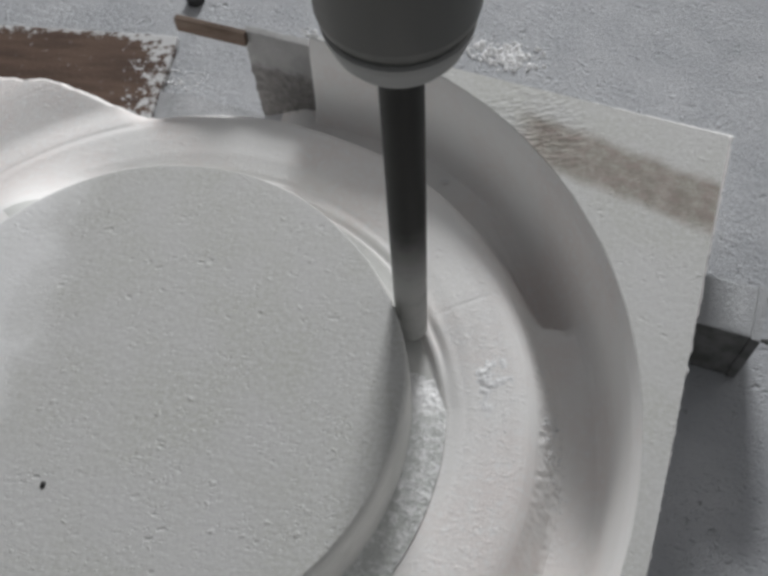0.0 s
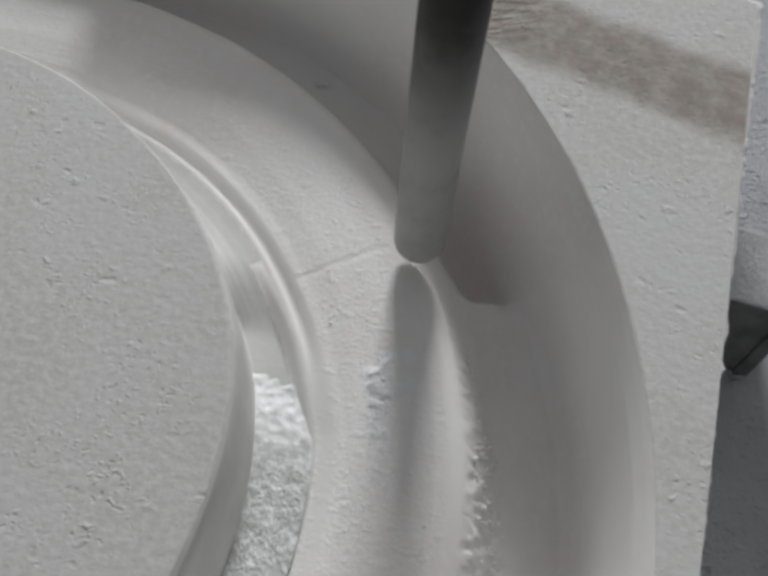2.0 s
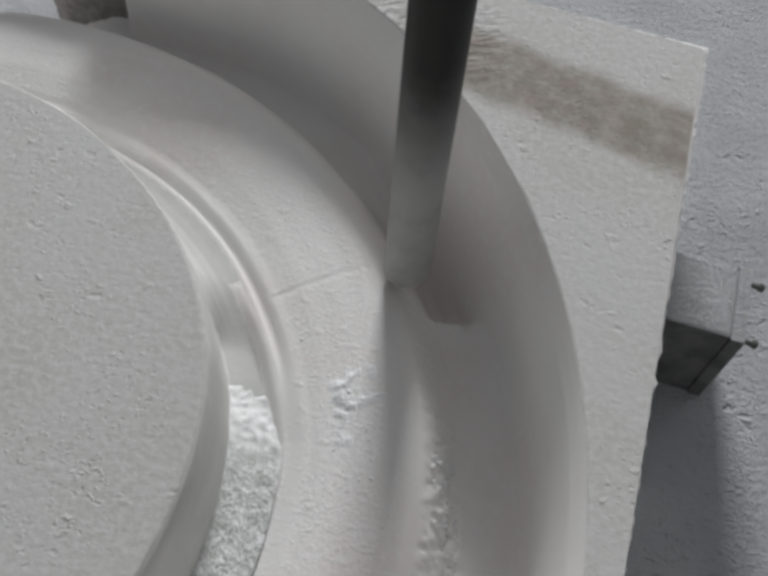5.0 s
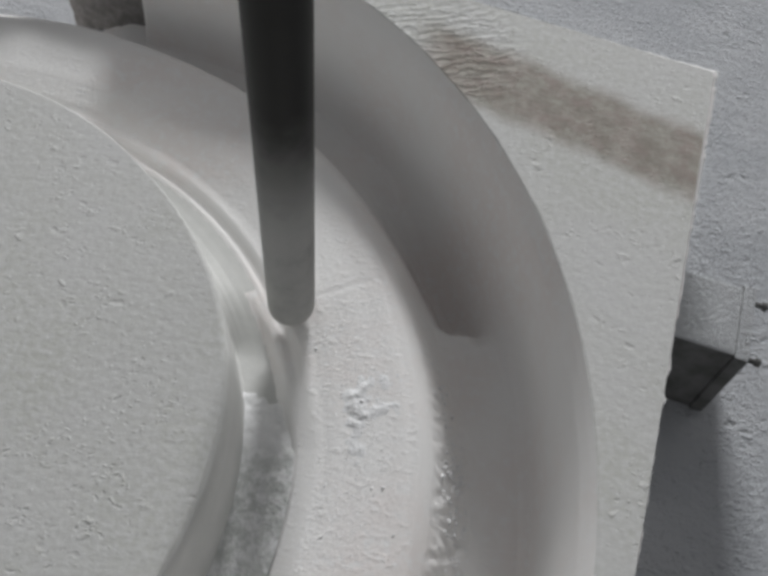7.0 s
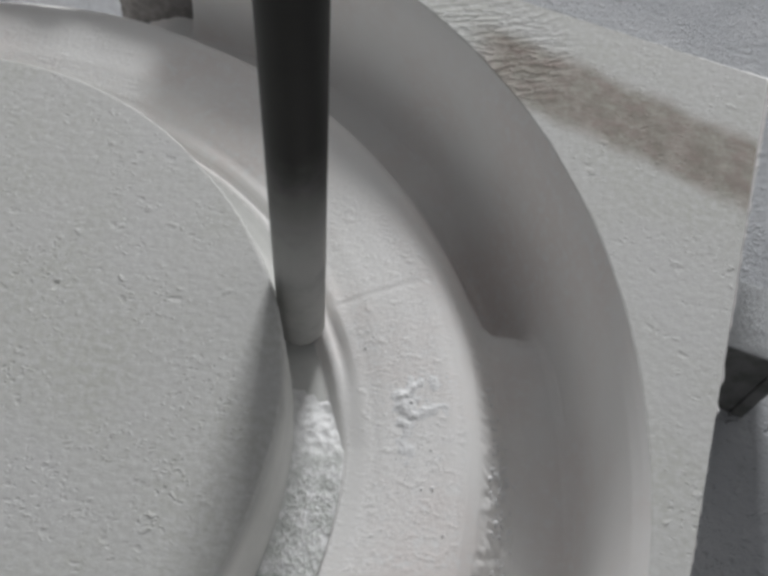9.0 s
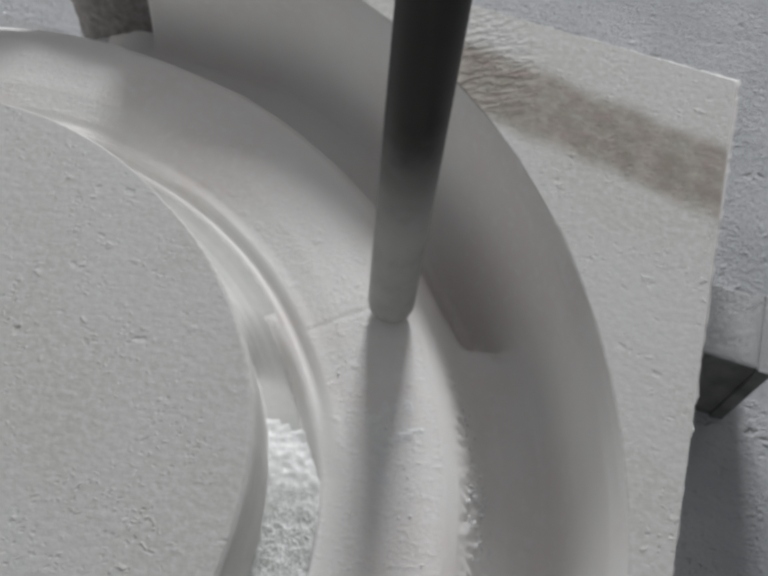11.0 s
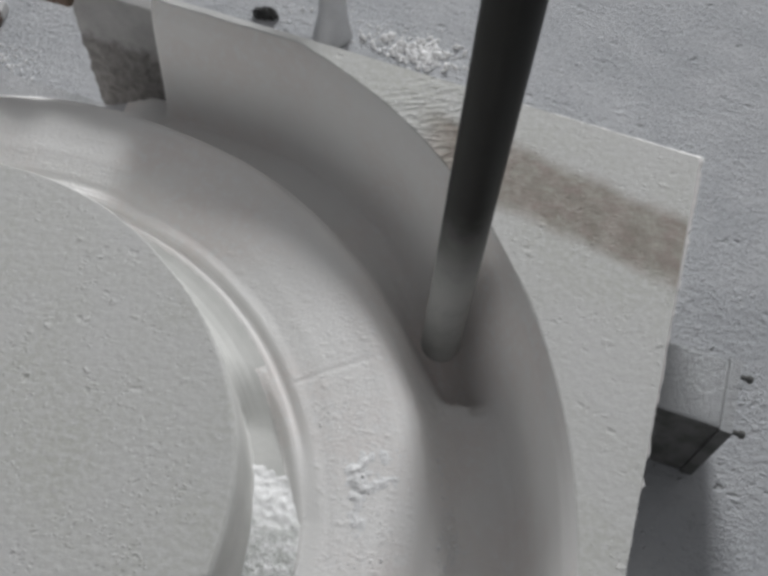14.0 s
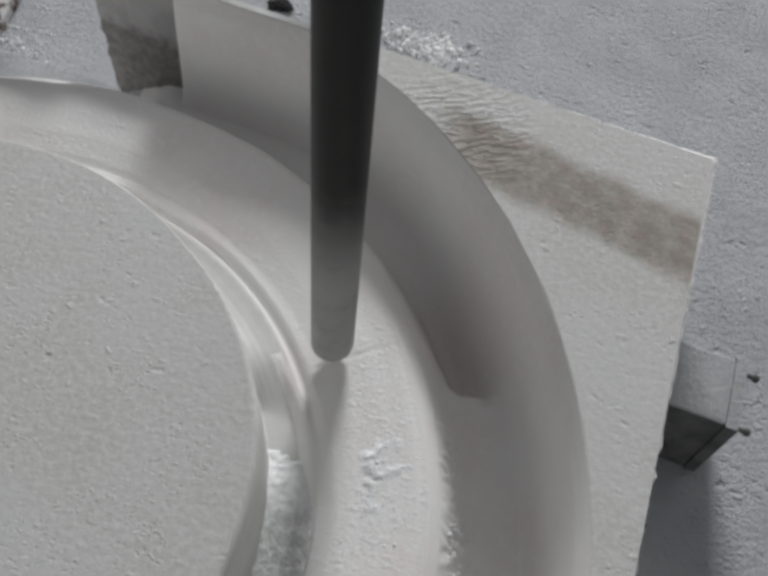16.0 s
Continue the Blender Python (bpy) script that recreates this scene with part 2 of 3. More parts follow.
SLOT_CHIPS = slot_chips()
WHITE_CHIPS = powder("white_chips", (0.85, 0.85, 0.85), (0.90, 0.90, 0.90), 300, 0.0003)
FACE_GREY = powder("grey_face", (0.185, 0.165, 0.155), (0.27, 0.265, 0.26), 260, 0.0006)
TOOL_STEEL = steel("tool_steel", (0.012, 0.012, 0.011), 0.5, 0.07)
NUT_STEEL = steel("nut_steel", (0.13, 0.13, 0.122), 0.45, -0.2)
LIP_STEEL = steel("pale_nut_steel", (0.32, 0.32, 0.31), 0.6, -0.2)
BROWN = timber("brown_wood", (0.075, 0.048, 0.036), (0.125, 0.082, 0.06), 0.63, 1.0)
STRIP = timber("strip_wood", (0.11, 0.075, 0.055), (0.19, 0.14, 0.11), 0.64, 0.0)
PIN = material("dusty_bolt", (0.16, 0.16, 0.155), 0.7, 0.4)[0]
BOLT = material("dark_bolt", (0.07, 0.07, 0.07), 0.5, 0.8)[0]

# ---- helpers of the build ----


def finish(name, bm, *mats, parent=None, smooth=False):
    me = bpy.data.meshes.new(name)
    bmesh.ops.recalc_face_normals(bm, faces=bm.faces)
    bm.to_mesh(me)
    bm.free()
    for m in mats:
        me.materials.append(m)
    if smooth:
        for p in me.polygons:
            p.use_smooth = True
    ob = new(name, me)
    ob.parent = parent
    return ob


def part(name, bm, mat, parent, label="", smooth=False):
    return tagged(finish(name, bm, mat, parent=parent, smooth=smooth), label)


def box(bm, lo, hi, m=Matrix(), bevel=0.0):
    c = [(a + b) / 2 for a, b in zip(lo, hi)]
    s = [b - a for a, b in zip(lo, hi)]
    made = bmesh.ops.create_cube(bm, size=1, matrix=m @ Matrix.Translation(c) @ Matrix.Diagonal((*s, 1)))
    if bevel:
        edges = list({e for v in made["verts"] for e in v.link_edges})
        bmesh.ops.bevel(bm, geom=edges, offset=bevel, segments=2, affect="EDGES", profile=0.6)
    return bm


def lathe(bm, profile, m=Matrix(), n=64):
    rings = []
    for r, z in profile:
        rings.append([bm.verts.new(m @ Vector((r * math.cos(math.tau * k / n), r * math.sin(math.tau * k / n), z))) for k in range(n)])
    for a, b in zip(rings, rings[1:]):
        for k in range(n):
            bm.faces.new((a[k], a[(k + 1) % n], b[(k + 1) % n], b[k]))
    bm.faces.new(rings[0][::-1])
    bm.faces.new(rings[-1])
    return bm


# ---- the plan ----
CX, CY, RIM = -0.2477, -0.1015, 0.250
TABLE_Z = -0.106
CORNER = Vector((0.0560, 0.0805))
U, V = Vector((0.9789, -0.2043)), Vector((0.2223, 0.9750))   # outward normals of the block's right and back sides
TO_BLOCK = Matrix.Translation((*CORNER, 0)) @ Matrix.Rotation(radians(-12.3), 4, "Z")  # block space: corner at 0, u right, v back

# ---- table ----
bm = bmesh.new()
TABLE_TOP = table_top()
bmesh.ops.create_grid(bm, x_segments=2, y_segments=2, size=30, matrix=Matrix.Translation((0, 0, TABLE_Z)))
tagged(finish("ground", bm, TABLE_TOP), "grey machine table under a thick coat of dust", "table", kind="structure")

# ---- an unseen wall, added behind the machine to hold the lamp's opening ----
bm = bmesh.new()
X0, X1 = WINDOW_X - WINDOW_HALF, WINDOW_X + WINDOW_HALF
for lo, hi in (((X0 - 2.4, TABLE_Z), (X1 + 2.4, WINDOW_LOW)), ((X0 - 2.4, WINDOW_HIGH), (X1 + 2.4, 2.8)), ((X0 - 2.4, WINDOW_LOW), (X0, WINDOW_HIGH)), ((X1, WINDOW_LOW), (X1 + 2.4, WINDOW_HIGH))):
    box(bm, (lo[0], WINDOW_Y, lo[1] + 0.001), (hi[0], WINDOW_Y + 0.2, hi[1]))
tagged(finish("added_wall_north", bm, FACE_GREY), "unseen plain grey wall, added with an opening for the back lamp", "wall", kind="structure")

# ---- the carved block ----
# radius from the centre and height, from the uncut disc out to the rim
PROFILE = [(0.0, 0.0), (0.1300, 0.0), (0.1318, -0.0012), (0.1324, -0.006), (0.1345, -0.068), (0.1370, -0.0760), (0.1423, -0.0785), (0.1475, -0.0740),
           (0.1495, -0.064), (0.1510, -0.050), (0.1528, -0.0450), (0.155, -0.0430), (0.160, -0.0412), (0.170, -0.0388), (0.182, -0.0375), (0.194, -0.0373),
           (0.1995, -0.0388), (0.2045, -0.0420), (0.2090, -0.0475), (0.2128, -0.0540), (0.2165, -0.0625), (0.2200, -0.0725), (0.2230, -0.0825), (0.2258, -0.0900), (0.2295, -0.0942),
           (0.2330, -0.0925), (0.2370, -0.0850), (0.2402, -0.070), (0.2428, -0.050), (0.2442, -0.032), (0.2452, -0.017), (0.2466, -0.008), (0.2486, -0.0030), (0.2495, -0.0009), (0.2500, 0.0)]
PR, PZ = zip(*PROFILE)
# where powder has settled in the outer groove its floor is flat and higher
SETTLED = [(0.2000, -0.0390), (0.2045, -0.0425), (0.2090, -0.0490), (0.2130, -0.0565), (0.2170, -0.0630), (0.2210, -0.0662), (0.2260, -0.0672), (0.2330, -0.0672),
           (0.2395, -0.0664), (0.2425, -0.0636), (0.2440, -0.0570), (0.2447, -0.0440), (0.2455, -0.0250), (0.2466, -0.0090), (0.2486, -0.0030), (0.2500, 0.0)]
SETTLED_R, SETTLED_Z = zip(*SETTLED)
# the edge of the uncut disc and the foot of the slope below it, by the angle round the centre
TURNS = (-60, 5, 12, 25, 35, 47, 60, 100, 240)
DISC_EDGE = (0.1365, 0.1365, 0.1360, 0.1340, 0.1315, 0.1295, 0.1295, 0.1300, 0.1300)
FOOT = (0.1575, 0.1570, 0.1545, 0.1515, 0.1500, 0.1480, 0.1460, 0.1440, 0.1440)
# the small bead between the foot and the ridge, outwards from the foot
BEAD_D = (0.0, 0.0008, 0.0016, 0.0028, 0.0040, 0.0056, 0.0075, 0.0100, 0.0140)
BEAD_Z = (-0.0432, -0.0429, -0.0430, -0.0436, -0.0433, -0.0420, -0.0407, -0.0400, -0.0398)
SLOT_FLOOR = -0.0468
# the cove under the disc's edge, across its width
COVE_F = (0.0, 0.04, 0.09, 0.16, 0.26, 0.4, 0.6, 0.8, 1.0)
COVE_Z = (0.0, -0.010, -0.024, -0.0335, -0.0385, -0.0412, -0.0428, -0.0432, -0.0432)


def edge_distance(a):
    """From the centre along the direction a to the block's outline, in metres."""
    best = 9.0
    d = Vector((math.cos(a), math.sin(a)))
    c = Vector((CX, CY)) - CORNER
    for axis, limit in ((U, 0.0), (V, 0.0), (-U, 0.62), (-V, 0.60)):
        k = d.dot(axis)
        if k > 1e-6:
            best = min(best, (limit - c.dot(axis)) / k)
    return best


OPEN_FROM, OPEN_TO = radians(79), radians(200)


def smooth(x, lo, hi):
    k = min(1.0, max(0.0, (x - lo) / (hi - lo)))
    return k * k * (3 - 2 * k)


def inner_slot(r, deg):
    """Disc edge, the slope below it, the bead at its foot, and the slot where the cutter has been."""
    edge, foot = float(np.interp(deg, TURNS, DISC_EDGE)), float(np.interp(deg, TURNS, FOOT))
    if r >= foot:
        ridge = float(np.interp(r, PR, PZ))
        k = smooth(r - foot, 0.005, 0.0125)
        bead = float(np.interp(r - foot, BEAD_D, BEAD_Z))
        plain = BEAD_Z[0] + (BEAD_Z[-1] - BEAD_Z[0]) * smooth(r - foot, -0.002, 0.010)
        bead += (plain - bead) * smooth(deg, 22.0, 8.0)
        return bead * (1 - k) + ridge * k
    f = max(0.0, (r - edge) / (foot - edge))
    slope = float(np.interp(f, COVE_F, COVE_Z)) if f > 0 else 0.0
    # the slot: a steep wall under the disc, a flat floor, a rounded outer corner
    if r < edge:
        cut = -0.0012 * smooth(r, edge - 0.0016, edge)
    else:
        cut = max(SLOT_FLOOR - 0.0008, -0.0012 - (r - edge) * 26.0)
        cut += (BEAD_Z[0] - cut) * smooth(r, foot - 0.0045, foot)
    ends = 29.0 - 6.0 * min(1.0, f)
    return slope + (min(slope, cut) - slope) * smooth(deg, ends + 7.0, ends - 7.0)


def height(r, a):
    deg = math.degrees(a)
    if r >= RIM and not OPEN_FROM < a < OPEN_TO:
        return 0.0
    if r < 0.170:
        z = inner_slot(r, deg)
    else:
        z = float(np.interp(r, PR, PZ))
        if r > 0.1995:
            flat = float(np.interp(r, SETTLED_R, SETTLED_Z))
            ragged = 1.6 * noise.noise((r * 120, deg * 0.7, 3))
            k = smooth(deg + (r - 0.2335) * 130 + ragged, 24.0, 19.0)
            far = smooth(deg, 30, 48)
            z = max(z, -0.072) * far + z * (1 - far)
            z = z + (flat - z) * k
            # powder slid from the ridge into the settled groove
            z += 0.0016 * k * smooth(r, 0.203, 0.209) * smooth(r, 0.226, 0.214) * (noise.noise((r * 260, deg * 1.5, 5)) + 0.6 * noise.noise((r * 700, deg * 4.5, 6)))
    if 0.158 < r < 0.198:
        # a hairline step that one pass has left across the ridge
        z -= 0.0003 * max(0.0, 1 - abs(deg - 25.6 - 0.4 * noise.noise((r * 160, 2, 2))) / 0.36)
    if OPEN_FROM < a < OPEN_TO and r > 0.2:
        x, y = CX + r * math.cos(a), CY + r * math.sin(a)
        low = -0.0430 + 0.0085 * smooth(r, 0.205, 0.265) * smooth(deg, 104.0, 116.0) + 0.0045 * smooth(r, 0.225, 0.2) + 0.002 * noise.noise((x * 22, y * 22, 2)) * min(1.0, (r - 0.2) / 0.03)
        crest = float(np.interp(x, (-0.43, -0.384, -0.338, -0.2945, -0.25, -0.22), (0.120, 0.121, 0.109, 0.099, 0.101, 0.104))) + 0.003 * noise.noise((x * 30, 4, 1)) + 0.0012 * noise.noise((x * 140, 8, 1))
        over = max(0.0, y - crest + 0.006)
        low -= 2.2 * over * over / (over + 0.006)
        low = max(low, TABLE_Z + 0.0004)
        pit = float(np.interp(min(r, 0.229), PR, PZ))
        pit = pit + (max(pit, -0.072) - pit) * smooth(deg, 92.0, 80.0)
        z = pit + (low - pit) * smooth(deg, 103.0, 113.0)
    if OPEN_FROM < a < OPEN_TO and r > 0.112:
        # loose powder has filled the far side up to the disc and lies on its edge
        k = smooth(deg, 112.0, 140.0) * smooth(r, 0.220, 0.140)
        full = 0.0012 * smooth(r, 0.112, 0.125) - 0.036 * smooth(r, 0.120, 0.215)
        z = z + 0.93 * (full - z) * k * smooth(r, 0.112, 0.124)
    return z


def carved_block():
    bm = bmesh.new()
    steps = 1080
    radii = sorted({0.0006} | {round(0.1285 + 0.0005 * k, 5) for k in range(84)} | {round(0.128 * k / 10, 4) for k in range(1, 11)} | {round(float(x), 5) for x in np.interp(np.linspace(0, len(PR) - 1, 4 * (len(PR) - 1) + 1), range(len(PR)), PR) if x > 0.1705})
    outer = [0.0, 0.004, 0.03, 0.06, 0.1, 0.14, 0.18, 0.22, 0.27, 0.32, 0.38, 0.44, 0.5, 0.6, 0.7, 0.8, 0.9, 0.97, 1.0]
    rows = []
    for k in range(steps):
        a = math.tau * k / steps
        a = a if a < math.pi * 1.3 else a - math.tau
        ca, sa, far = math.cos(a), math.sin(a), edge_distance(a)
        row = []
        inside = min(RIM, far - 0.004)
        for r in radii:
            rr = r if r < 0.2 else 0.2 + (r - 0.2) * (inside - 0.2) / (RIM - 0.2)
            ragged = 0.0
            if r >= 0.2499:
                ragged = 0.0006 + 0.0007 * noise.noise((ca * 22, sa * 22, 3)) + 0.0004 * noise.noise((ca * 90, sa * 90, 7))
            z = height(r if not OPEN_FROM < a < OPEN_TO else rr, a)
            row.append(bm.verts.new((CX + (rr + ragged) * ca, CY + (rr + ragged) * sa, z)))
        for f in outer[1:]:
            rr = inside + 0.0025 + (far - inside - 0.0025) * f
            jag = (0.0012 * noise.noise((rr * ca * 250, rr * sa * 250, 1)) + 0.0005 * noise.noise((rr * ca * 900, rr * sa * 900, 5))) if f == 1.0 else 0
            z = height(rr, a) if OPEN_FROM < a < OPEN_TO else 0.0
            row.append(bm.verts.new((CX + (rr + jag) * ca, CY + (rr + jag) * sa, z - (0.0012 if f == 1.0 else 0))))
        row.append(bm.verts.new((CX + far * ca, CY + far * sa, TABLE_Z)))
        rows.append(row)
    nr = len(radii)
    for i, (a, b) in enumerate(zip(rows, rows[1:] + rows[:1])):
        for k in range(len(a) - 1):
            f = bm.faces.new((a[k], a[k + 1], b[k + 1], b[k]))
            lip = k < nr and radii[min(k + 1, nr - 1)] > 0.24
            f.material_index = 0 if min(v.co.z for v in f.verts) > (-0.0003 if lip else -0.0009) else 1
            turn = (i * 360 / steps + 180) % 360 - 180
            if f.material_index == 1 and k < nr and radii[k] < 0.1588 and -70 < turn < 140:
                bare_to = float(np.interp(turn, TURNS, FOOT)) - (0.0004 if turn > 30 else 0.0048)
                if radii[k] < bare_to:
                    f.material_index = 3
            if sum(v.co.z for v in f.verts) < -0.340 and k > nr - 24 and OPEN_FROM < i * math.tau / steps < OPEN_TO:
                f.material_index = 2
            f.smooth = k < nr - 1
    bm.faces.new([r[0] for r in rows])
    ob = finish("carved_block", bm, RAW, CUT, TABLE_DUST, BARE)
    return tagged(ob, "pale pitted stone-like block being milled into a round moulded basin", "block")


carved_block()


# ---- the milling spindle, its nut and its long tool; origin at the tool's tip ----
def milling_spindle():
    s = tagged(new("milling_spindle"), "dark steel milling spindle with a long slim round-nosed cutter", "spindle")
    r, L = 0.00877, 0.2185
    bm = bmesh.new()
    nose = [(r * 0.12, 0.0), (r * 0.50, 0.0002), (r * 0.72, 0.0008), (r * 0.86, 0.0018), (r * 0.96, 0.0036), (r, 0.0060)]
    lathe(bm, nose + [(r, z) for z in np.linspace(0.02, L + 0.01, 12)])
    part("cutter", bm, TOOL_STEEL, s, "long dark cutter shank, dusted pale towards its round nose", True)
    bm = bmesh.new()
    lathe(bm, [(0.0095, L + 0.002), (0.0185, L), (0.0205, L + 0.0008), (0.0235, L + 0.005), (0.0262, L + 0.012), (0.0268, L + 0.0150), (0.0256, L + 0.0157)], n=96)
    part("nut_lip", bm, LIP_STEEL, s, "paler lower lip of the nut")
    bm = bmesh.new()
    lathe(bm, [(0.0250, L + 0.0150), (0.0256, L + 0.0190), (0.0274, L + 0.0198), (0.0282, L + 0.023), (0.0282, L + 0.055), (0.0270, L + 0.058)], n=96)
    part("collet_nut", bm, NUT_STEEL, s, "rounded grey steel collet nut with a dark groove")
    bm = bmesh.new()
    lathe(bm, [(0.026, L + 0.056), (0.042, L + 0.062), (0.045, L + 0.066), (0.045, L + 0.25), (0.043, L + 0.253)], n=64)
    part("spindle_housing", bm, NUT_STEEL, s)
    return s


spindle = milling_spindle()

# ---- clamp block beside the carved block ----
def clamp_block():
    s = tagged(new("clamp_block"), "dusty grey wooden stop block with a bolted side plate", "stop block")
    bm = box(bmesh.new(), (0.0015, -0.0945, TABLE_Z + 0.0003), (0.0400, -0.0600, -0.055), TO_BLOCK, 0.0015)
    part("block_body", bm, STOP_WOOD, s)
    bm = box(bmesh.new(), (0.0398, -0.0953, TABLE_Z + 0.0003), (0.0455, -0.0585, -0.0551), TO_BLOCK, 0.0005)
    part("side_plate", bm, STOP_WOOD, s)
    for v, h in ((-0.0930, -0.0570), (-0.0660, -0.0560)):
        bm = bmesh.new()
        lathe(bm, [(0.0008, 0), (0.0012, 0.0003), (0.0012, 0.0030), (0.0019, 0.0032), (0.0019, 0.0048), (0.0012, 0.0054)], TO_BLOCK @ Matrix.Translation((0.0455, v, h)) @ Matrix.Rotation(radians(90), 4, "Y"), 16)
        part("bolt", bm, PIN, s, "short dusty bolt with a round head")
    return s


clamp_block()


# ---- behind the block ----
def rear_support():
    """A sawn slab: smooth above, torn and darker below, with ragged sides."""
    bm = box(bmesh.new(), (-0.3135, 0.0010, TABLE_Z + 0.0003), (-0.2450, 0.0065, -0.0100), TO_BLOCK, 0.0006)
    bmesh.ops.subdivide_edges(bm, edges=[e for e in bm.edges if e.calc_length() > 0.02], cuts=70, use_grid_fill=True)
    for v in bm.verts:
        torn = smooth(v.co.z + 0.006 * noise.noise(v.co * 60), -0.036, -0.044)
        amount = 0.0010 + 0.0014 * torn
        v.co += amount * Vector((noise.noise(v.co * 160) + 0.5 * noise.noise(v.co * 480), 0.6 * noise.noise(v.co * 200 + Vector((5, 0, 0))), 0.3 * noise.noise(v.co * 90 + Vector((0, 3, 0)))))
    return tagged(finish("rear_support", bm, TORN), "dull grey upright slab with a torn lower half", "support block")


rear_support()
bm = box(bmesh.new(), (-0.3620, -0.0040, -0.0190), (-0.3105, 0.0008, -0.0080), TO_BLOCK, 0.0008)
tagged(finish("wood_strip", bm, STRIP), "short brown wooden strip fixed to the grey support", "wood strip")
bm = box(bmesh.new(), (-0.70, 0.142, TABLE_Z + 0.0003), (-0.338, 0.229, TABLE_Z + 0.008), Matrix(), 0.002)
tagged(finish("brown_board", bm, BROWN), "dark brown wooden board half buried in white dust", "board")


def upright_post():
    bm = bmesh.new()
    lathe(bm, [(0.0125, 0), (0.0120, 0.004), (0.0092, 0.016), (0.0082, 0.03), (0.0080, 0.16), (0.0070, 0.162)], Matrix.Translation((-0.1325, 0.243, TABLE_Z)), 32)
    return tagged(finish("upright_post", bm, GREY_DUST, smooth=True), "slim grey dusty post with a flared foot", "post")


upright_post()
bm = bmesh.new()
lathe(bm, [(0.0070, 0), (0.0076, 0.001), (0.0076, 0.006), (0.0060, 0.0072)], Matrix.Translation((-0.337, 0.277, TABLE_Z)), 24)
tagged(finish("bolt_head", bm, BOLT), "round dark bolt head in the dusty table", "bolt")


# ---- powder and chips ----
def slot_powder():
    """Loose white powder that lies in the finished part of the inner slot."""
    bm = bmesh.new()
    rows = []
    for k in range(420):
        deg = 23.0 - 85.0 * k / 419
        a = radians(deg)
        edge, foot = float(np.interp(deg, TURNS, DISC_EDGE)), float(np.interp(deg, TURNS, FOOT))
        rough = smooth(deg, 4.0, -2.0)
        row = []
        for i in range(60):
            f = i / 59
            r = edge + 0.0004 + (foot - edge - 0.0008) * f
            x, y = CX + r * math.cos(a), CY + r * math.sin(a)
            z = SLOT_FLOOR - 0.0018 + 0.0046 * smooth(deg + 2.5 * noise.noise((x * 90, y * 90, 2)) + 1.5 * noise.noise((x * 330, y * 330, 6)), 21.0 - 7.0 * f, 5.0 - 7.0 * f) + 0.0016 * smooth(f, 0.6, 1.0)
            z += 0.0008 * rough * (0.35 * noise.noise((x * 130, y * 130, 1)) + 0.30 * noise.noise((x * 420, y * 420, 4)) + 0.45 * noise.noise((x * 1100, y * 1100, 9)))
            row.append(bm.verts.new((x, y, z)))
        rows.append(row)
    for p, q in zip(rows, rows[1:]):
        for i in range(59):
            bm.faces.new((p[i], p[i + 1], q[i + 1], q[i])).smooth = True
    return tagged(finish("slot_powder", bm, SLOT_CHIPS), "loose white powder and crumbs lying in the cut slot", "powder", kind="stuff")


slot_powder()


def crumbs(name, label, spots, seed, mat):
    """Small angular crumbs; spots: centre, spread along two axes, count, size, height function."""
    rng = random.Random(seed)
    verts, faces = [], []
    ball = bmesh.new()
    bmesh.ops.create_icosphere(ball, subdivisions=2, radius=1)
    bv, bf = [v.co.copy() for v in ball.verts], [[v.index for v in f.verts] for f in ball.faces]
    ball.free()
    for (px, py), (sx, sy), turn, count, size, surface in spots:
        for _ in range(count):
            dx, dy = rng.gauss(0, sx), rng.gauss(0, sy)
            x, y = px + dx * math.cos(turn) - dy * math.sin(turn), py + dx * math.sin(turn) + dy * math.cos(turn)
            q = size * math.exp(rng.gauss(0, 0.35))
            m = Euler((rng.random() * 6, rng.random() * 6, rng.random() * 6)).to_matrix() @ Matrix.Diagonal((q, q * rng.uniform(0.6, 1), q * rng.uniform(0.4, 0.8)))
            o, z0 = len(verts), surface(x, y)
            for v in bv:
                w = m @ (v * rng.uniform(0.8, 1.15))
                verts.append((x + w.x, y + w.y, z0 - q * 0.08 + w.z))
            faces += [[o + i for i in f] for f in bf]
    me = bpy.data.meshes.new(name)
    me.from_pydata(verts, [], faces)
    me.materials.append(mat)
    for p in me.polygons:
        p.use_smooth = True
    return tagged(new(name, me), label, "crumbs", kind="stuff")


def on_basin(x, y):
    dx, dy = x - CX, y - CY
    return height(math.hypot(dx, dy), math.atan2(dy, dx))


def on_table(x, y):
    return TABLE_Z


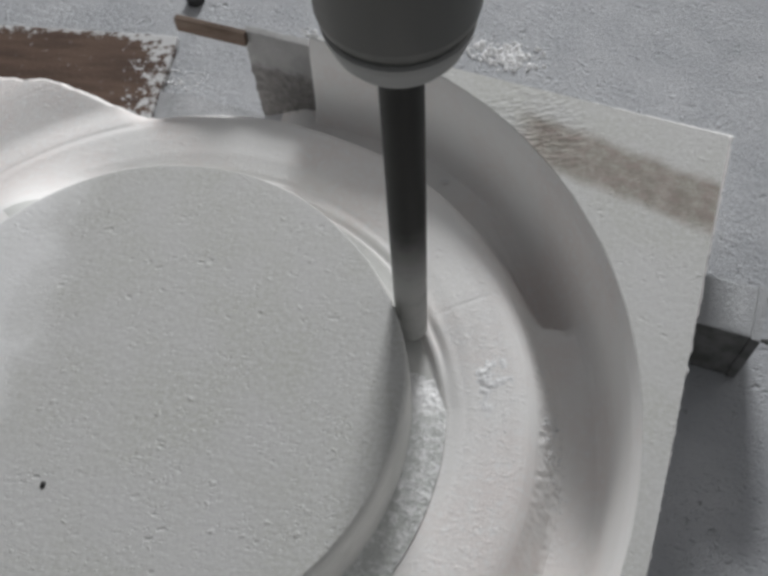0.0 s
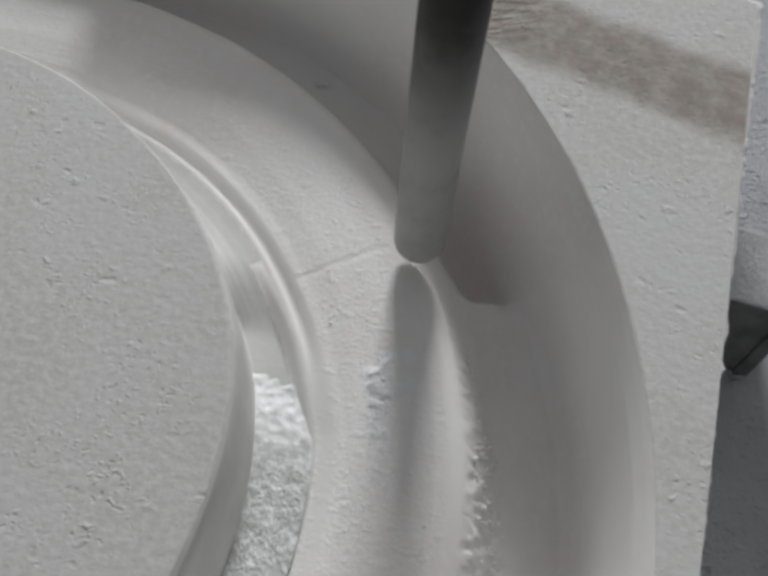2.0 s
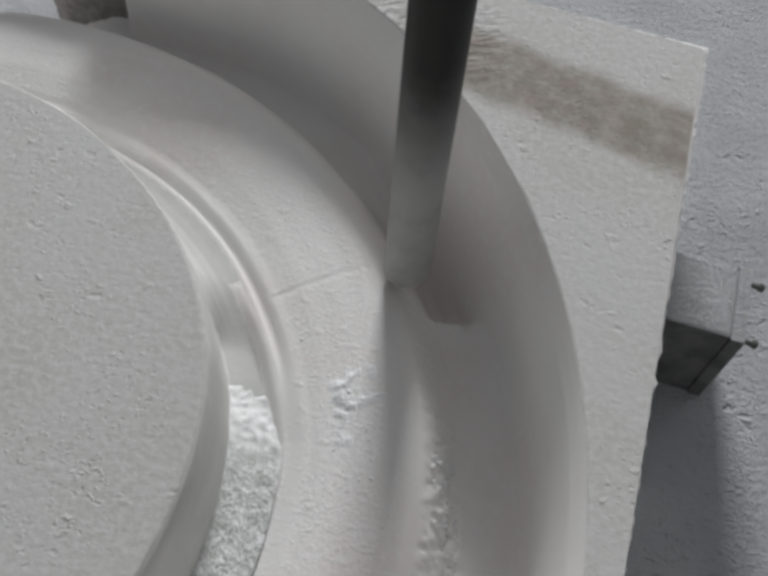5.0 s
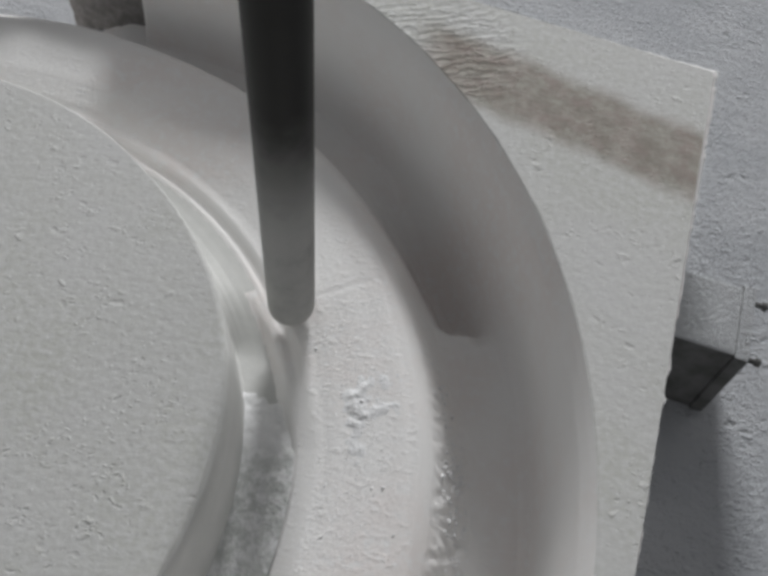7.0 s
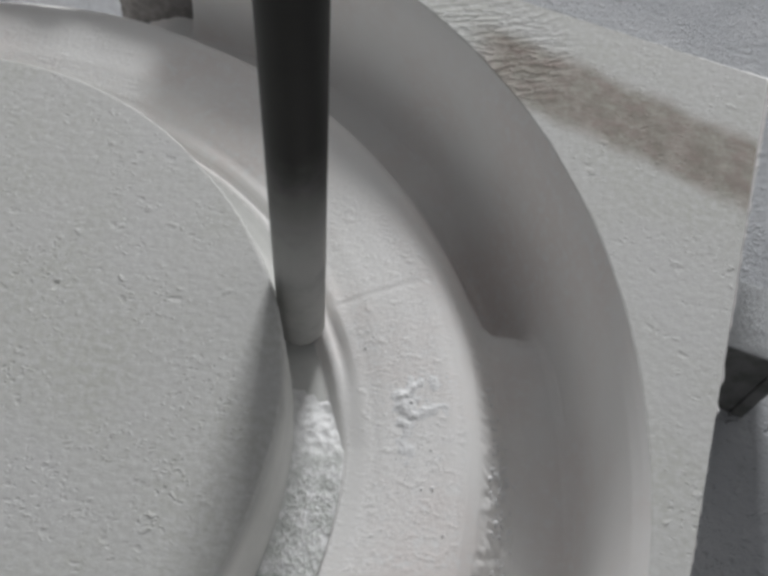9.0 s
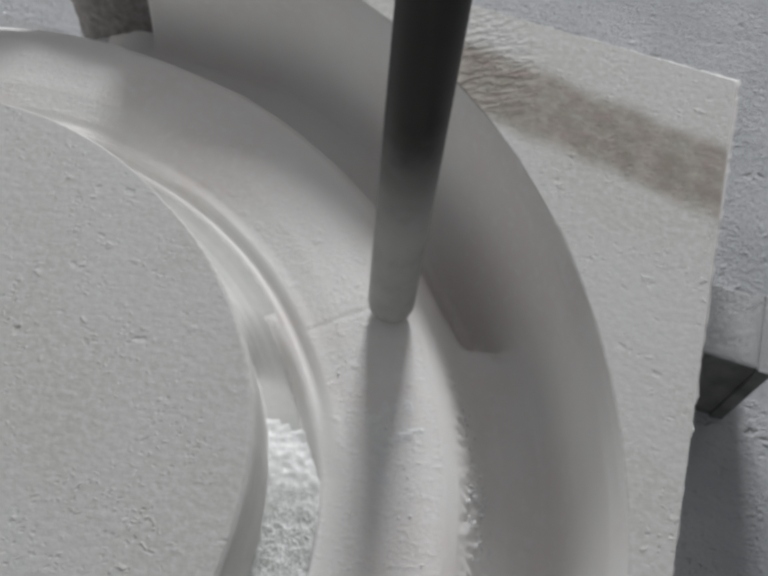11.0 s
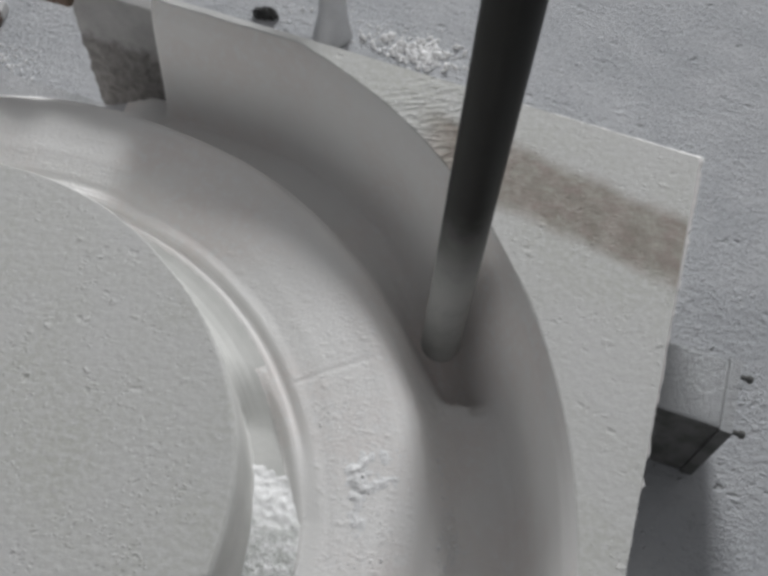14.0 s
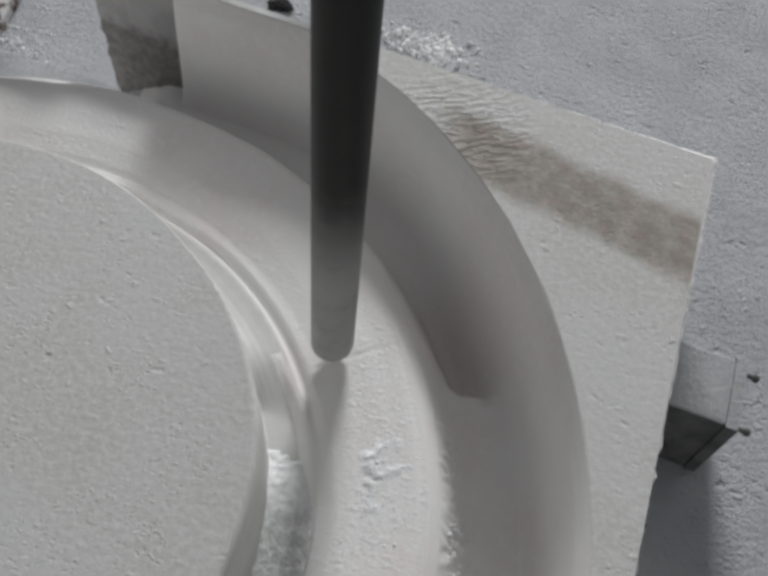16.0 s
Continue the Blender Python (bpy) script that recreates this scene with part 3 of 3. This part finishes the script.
def ridge_heap(centre, size, turn, tall, seed):
    """A low, clotted heap of powder on the milled ridge."""
    bm = bmesh.new()
    n = 110
    grid = []
    for i in range(n + 1):
        row = []
        for j in range(n + 1):
            u, v = 2 * i / n - 1, 2 * j / n - 1
            dx, dy = u * size[0], v * size[1]
            x, y = centre[0] + dx * math.cos(turn) - dy * math.sin(turn), centre[1] + dx * math.sin(turn) + dy * math.cos(turn)
            env = max(0.0, 1 - u * u - v * v + 0.5 * noise.noise((x * 120, y * 120, seed)))
            clot = 0.40 + 0.8 * noise.noise((x * 130, y * 130, seed + 3)) + 0.45 * noise.noise((x * 330, y * 330, seed + 5)) + 0.18 * noise.noise((x * 800, y * 800, seed + 8))
            row.append(bm.verts.new((x, y, on_basin(x, y) - 0.0005 + (tall + 0.0004) * min(1.0, 1.2 * env) * max(0.0, 0.15 + clot))))
        grid.append(row)
    for p, q in zip(grid, grid[1:]):
        for j in range(n):
            bm.faces.new((p[j], p[j + 1], q[j + 1], q[j])).smooth = True
    return tagged(finish("ridge_powder", bm, WHITE_CHIPS), "low clotted heap of white powder on the ridge", "powder", kind="stuff")


ridge_heap((-0.0675, -0.0660), (0.018, 0.0125), 0.5, 0.0007, 1)
ridge_heap((-0.0710, -0.0830), (0.007, 0.017), 0.1, 0.0005, 4)
crumbs("ridge_crumbs", "scattered white crumbs on the smooth milled ridge", [
    ((-0.068, -0.070), (0.006, 0.006), 0.6, 50, 0.0003, on_basin), ((-0.072, -0.100), (0.005, 0.022), 0.1, 70, 0.0003, on_basin),
    ((-0.034, -0.088), (0.0025, 0.020), 0.15, 260, 0.0006, on_basin), ((-0.082, -0.055), (0.005, 0.03), 0.5, 40, 0.0004, on_basin)], 3, WHITE_CHIPS)
crumbs("table_crumbs", "heap of pale crumbs on the dusty table", [
    ((-0.078, 0.238), (0.012, 0.006), -0.2, 260, 0.0018, on_table), ((-0.10, 0.25), (0.03, 0.008), -0.2, 160, 0.0008, on_table),
    ((-0.33, 0.185), (0.014, 0.010), -0.3, 240, 0.0008, on_table), ((-0.2005, 0.1385), (0.004, 0.0015), -0.2, 30, 0.0010, lambda x, y: 0.0)], 5, WHITE_CHIPS)


# a dark lump put where a shadowy hole shows behind the rim
bm = bmesh.new()
bmesh.ops.create_icosphere(bm, subdivisions=3, radius=1, matrix=Matrix.Translation((-0.178, 0.2520, TABLE_Z + 0.002)) @ Matrix.Diagonal((0.0085, 0.004, 0.005, 1)))
for v in bm.verts:
    v.co += 0.0022 * Vector((noise.noise(v.co * 400), noise.noise(v.co * 400 + Vector((7, 0, 0))), noise.noise(v.co * 400 + Vector((0, 9, 0)))))
tagged(finish("shadow_lump", bm, BOLT), "small dark ragged lump standing in for a shadowy hole", "scrap")


bm = bmesh.new()
bmesh.ops.create_icosphere(bm, subdivisions=2, radius=1, matrix=Matrix.Translation((-0.2763, -0.1651, 0.0002)) @ Matrix.Diagonal((0.0014, 0.0020, 0.0007, 1)))
tagged(finish("dark_crumb", bm, BOLT, smooth=True), "single small dark crumb on the pitted disc", "crumb")


def flung_chip():
    bm = bmesh.new()
    bmesh.ops.create_icosphere(bm, subdivisions=3, radius=1, matrix=Matrix.Diagonal((0.0032, 0.0022, 0.0020, 1)))
    for v in bm.verts:
        v.co += 0.0009 * Vector((noise.noise(v.co * 300), noise.noise(v.co * 300 + Vector((7, 0, 0))), noise.noise(v.co * 300 + Vector((0, 9, 0)))))
    return tagged(finish("flung_chip", bm, WHITE_CHIPS), "single white chip flung off by the cutter", "chip")


chip = flung_chip()


def motions():
    """The cutter sweeps along the basin's profile, out and back, and steps on round the centre. A chip flies out of the groove once."""
    flight = [
        (0, -0.1100, 0.0850, -0.0702), (4.3, -0.1100, 0.0850, -0.0702), (4.4, -0.1120, 0.0850, -0.0660), (4.5, -0.2131, 0.0719, -0.0320),
        (4.6, -0.3800, 0.0300, -0.0290), (4.7, -0.4300, 0.0200, -0.0395), (16, -0.4300, 0.0200, -0.0395),
    ]
    walk(chip, [(t, pose(x, y, z)) for t, x, y, z in flight])
    rows = [
        (0, -0.1160, -0.0417, -0.0457),
        (0.5, -0.1085, -0.0389, -0.0382),
        (1, -0.0926, -0.0345, -0.0308),
        (1.5, -0.0831, -0.0282, -0.0348),
        (2, -0.0632, -0.0192, -0.0345),
        (2.5, -0.0505, -0.0100, -0.0428),
        (3, -0.0430, -0.0090, -0.0551),
        (3.5, -0.0346, 0.0006, -0.0861),
        (4, -0.0365, -0.0008, -0.0790),
        (4.5, -0.0417, -0.0070, -0.0570),
        (5.2, -0.0606, -0.0189, -0.0380),
        (5.8, -0.0739, -0.0248, -0.0365),
        (6.4, -0.0890, -0.0314, -0.0381),
        (7, -0.1018, -0.0352, -0.0385),
        (7.5, -0.1130, -0.0391, -0.0448),
        (8, -0.1148, -0.0465, -0.0466),
        (8.5, -0.1145, -0.0515, -0.0466),
        (9, -0.1158, -0.0427, -0.0462),
        (9.4, -0.1128, -0.0394, -0.0465),
        (9.9, -0.1026, -0.0341, -0.0409),
        (10.5, -0.0867, -0.0267, -0.0375),
        (11, -0.0740, -0.0208, -0.0368),
        (11.5, -0.0593, -0.0067, -0.0438),
        (12, -0.0479, 0.0008, -0.0570),
        (12.5, -0.0427, -0.0037, -0.0606),
        (13, -0.0380, 0.0049, -0.0889),
        (13.5, -0.0399, 0.0065, -0.0892),
        (14, -0.0456, 0.0072, -0.0696),
        (14.5, -0.0547, -0.0063, -0.0383),
        (15, -0.0677, -0.0085, -0.0407),
        (15.5, -0.0876, -0.0200, -0.0372),
        (16, -0.0966, -0.0233, -0.0361),
    ]
    walk(spindle, [(t, pose(x, y, z)) for t, x, y, z in rows])


motions()
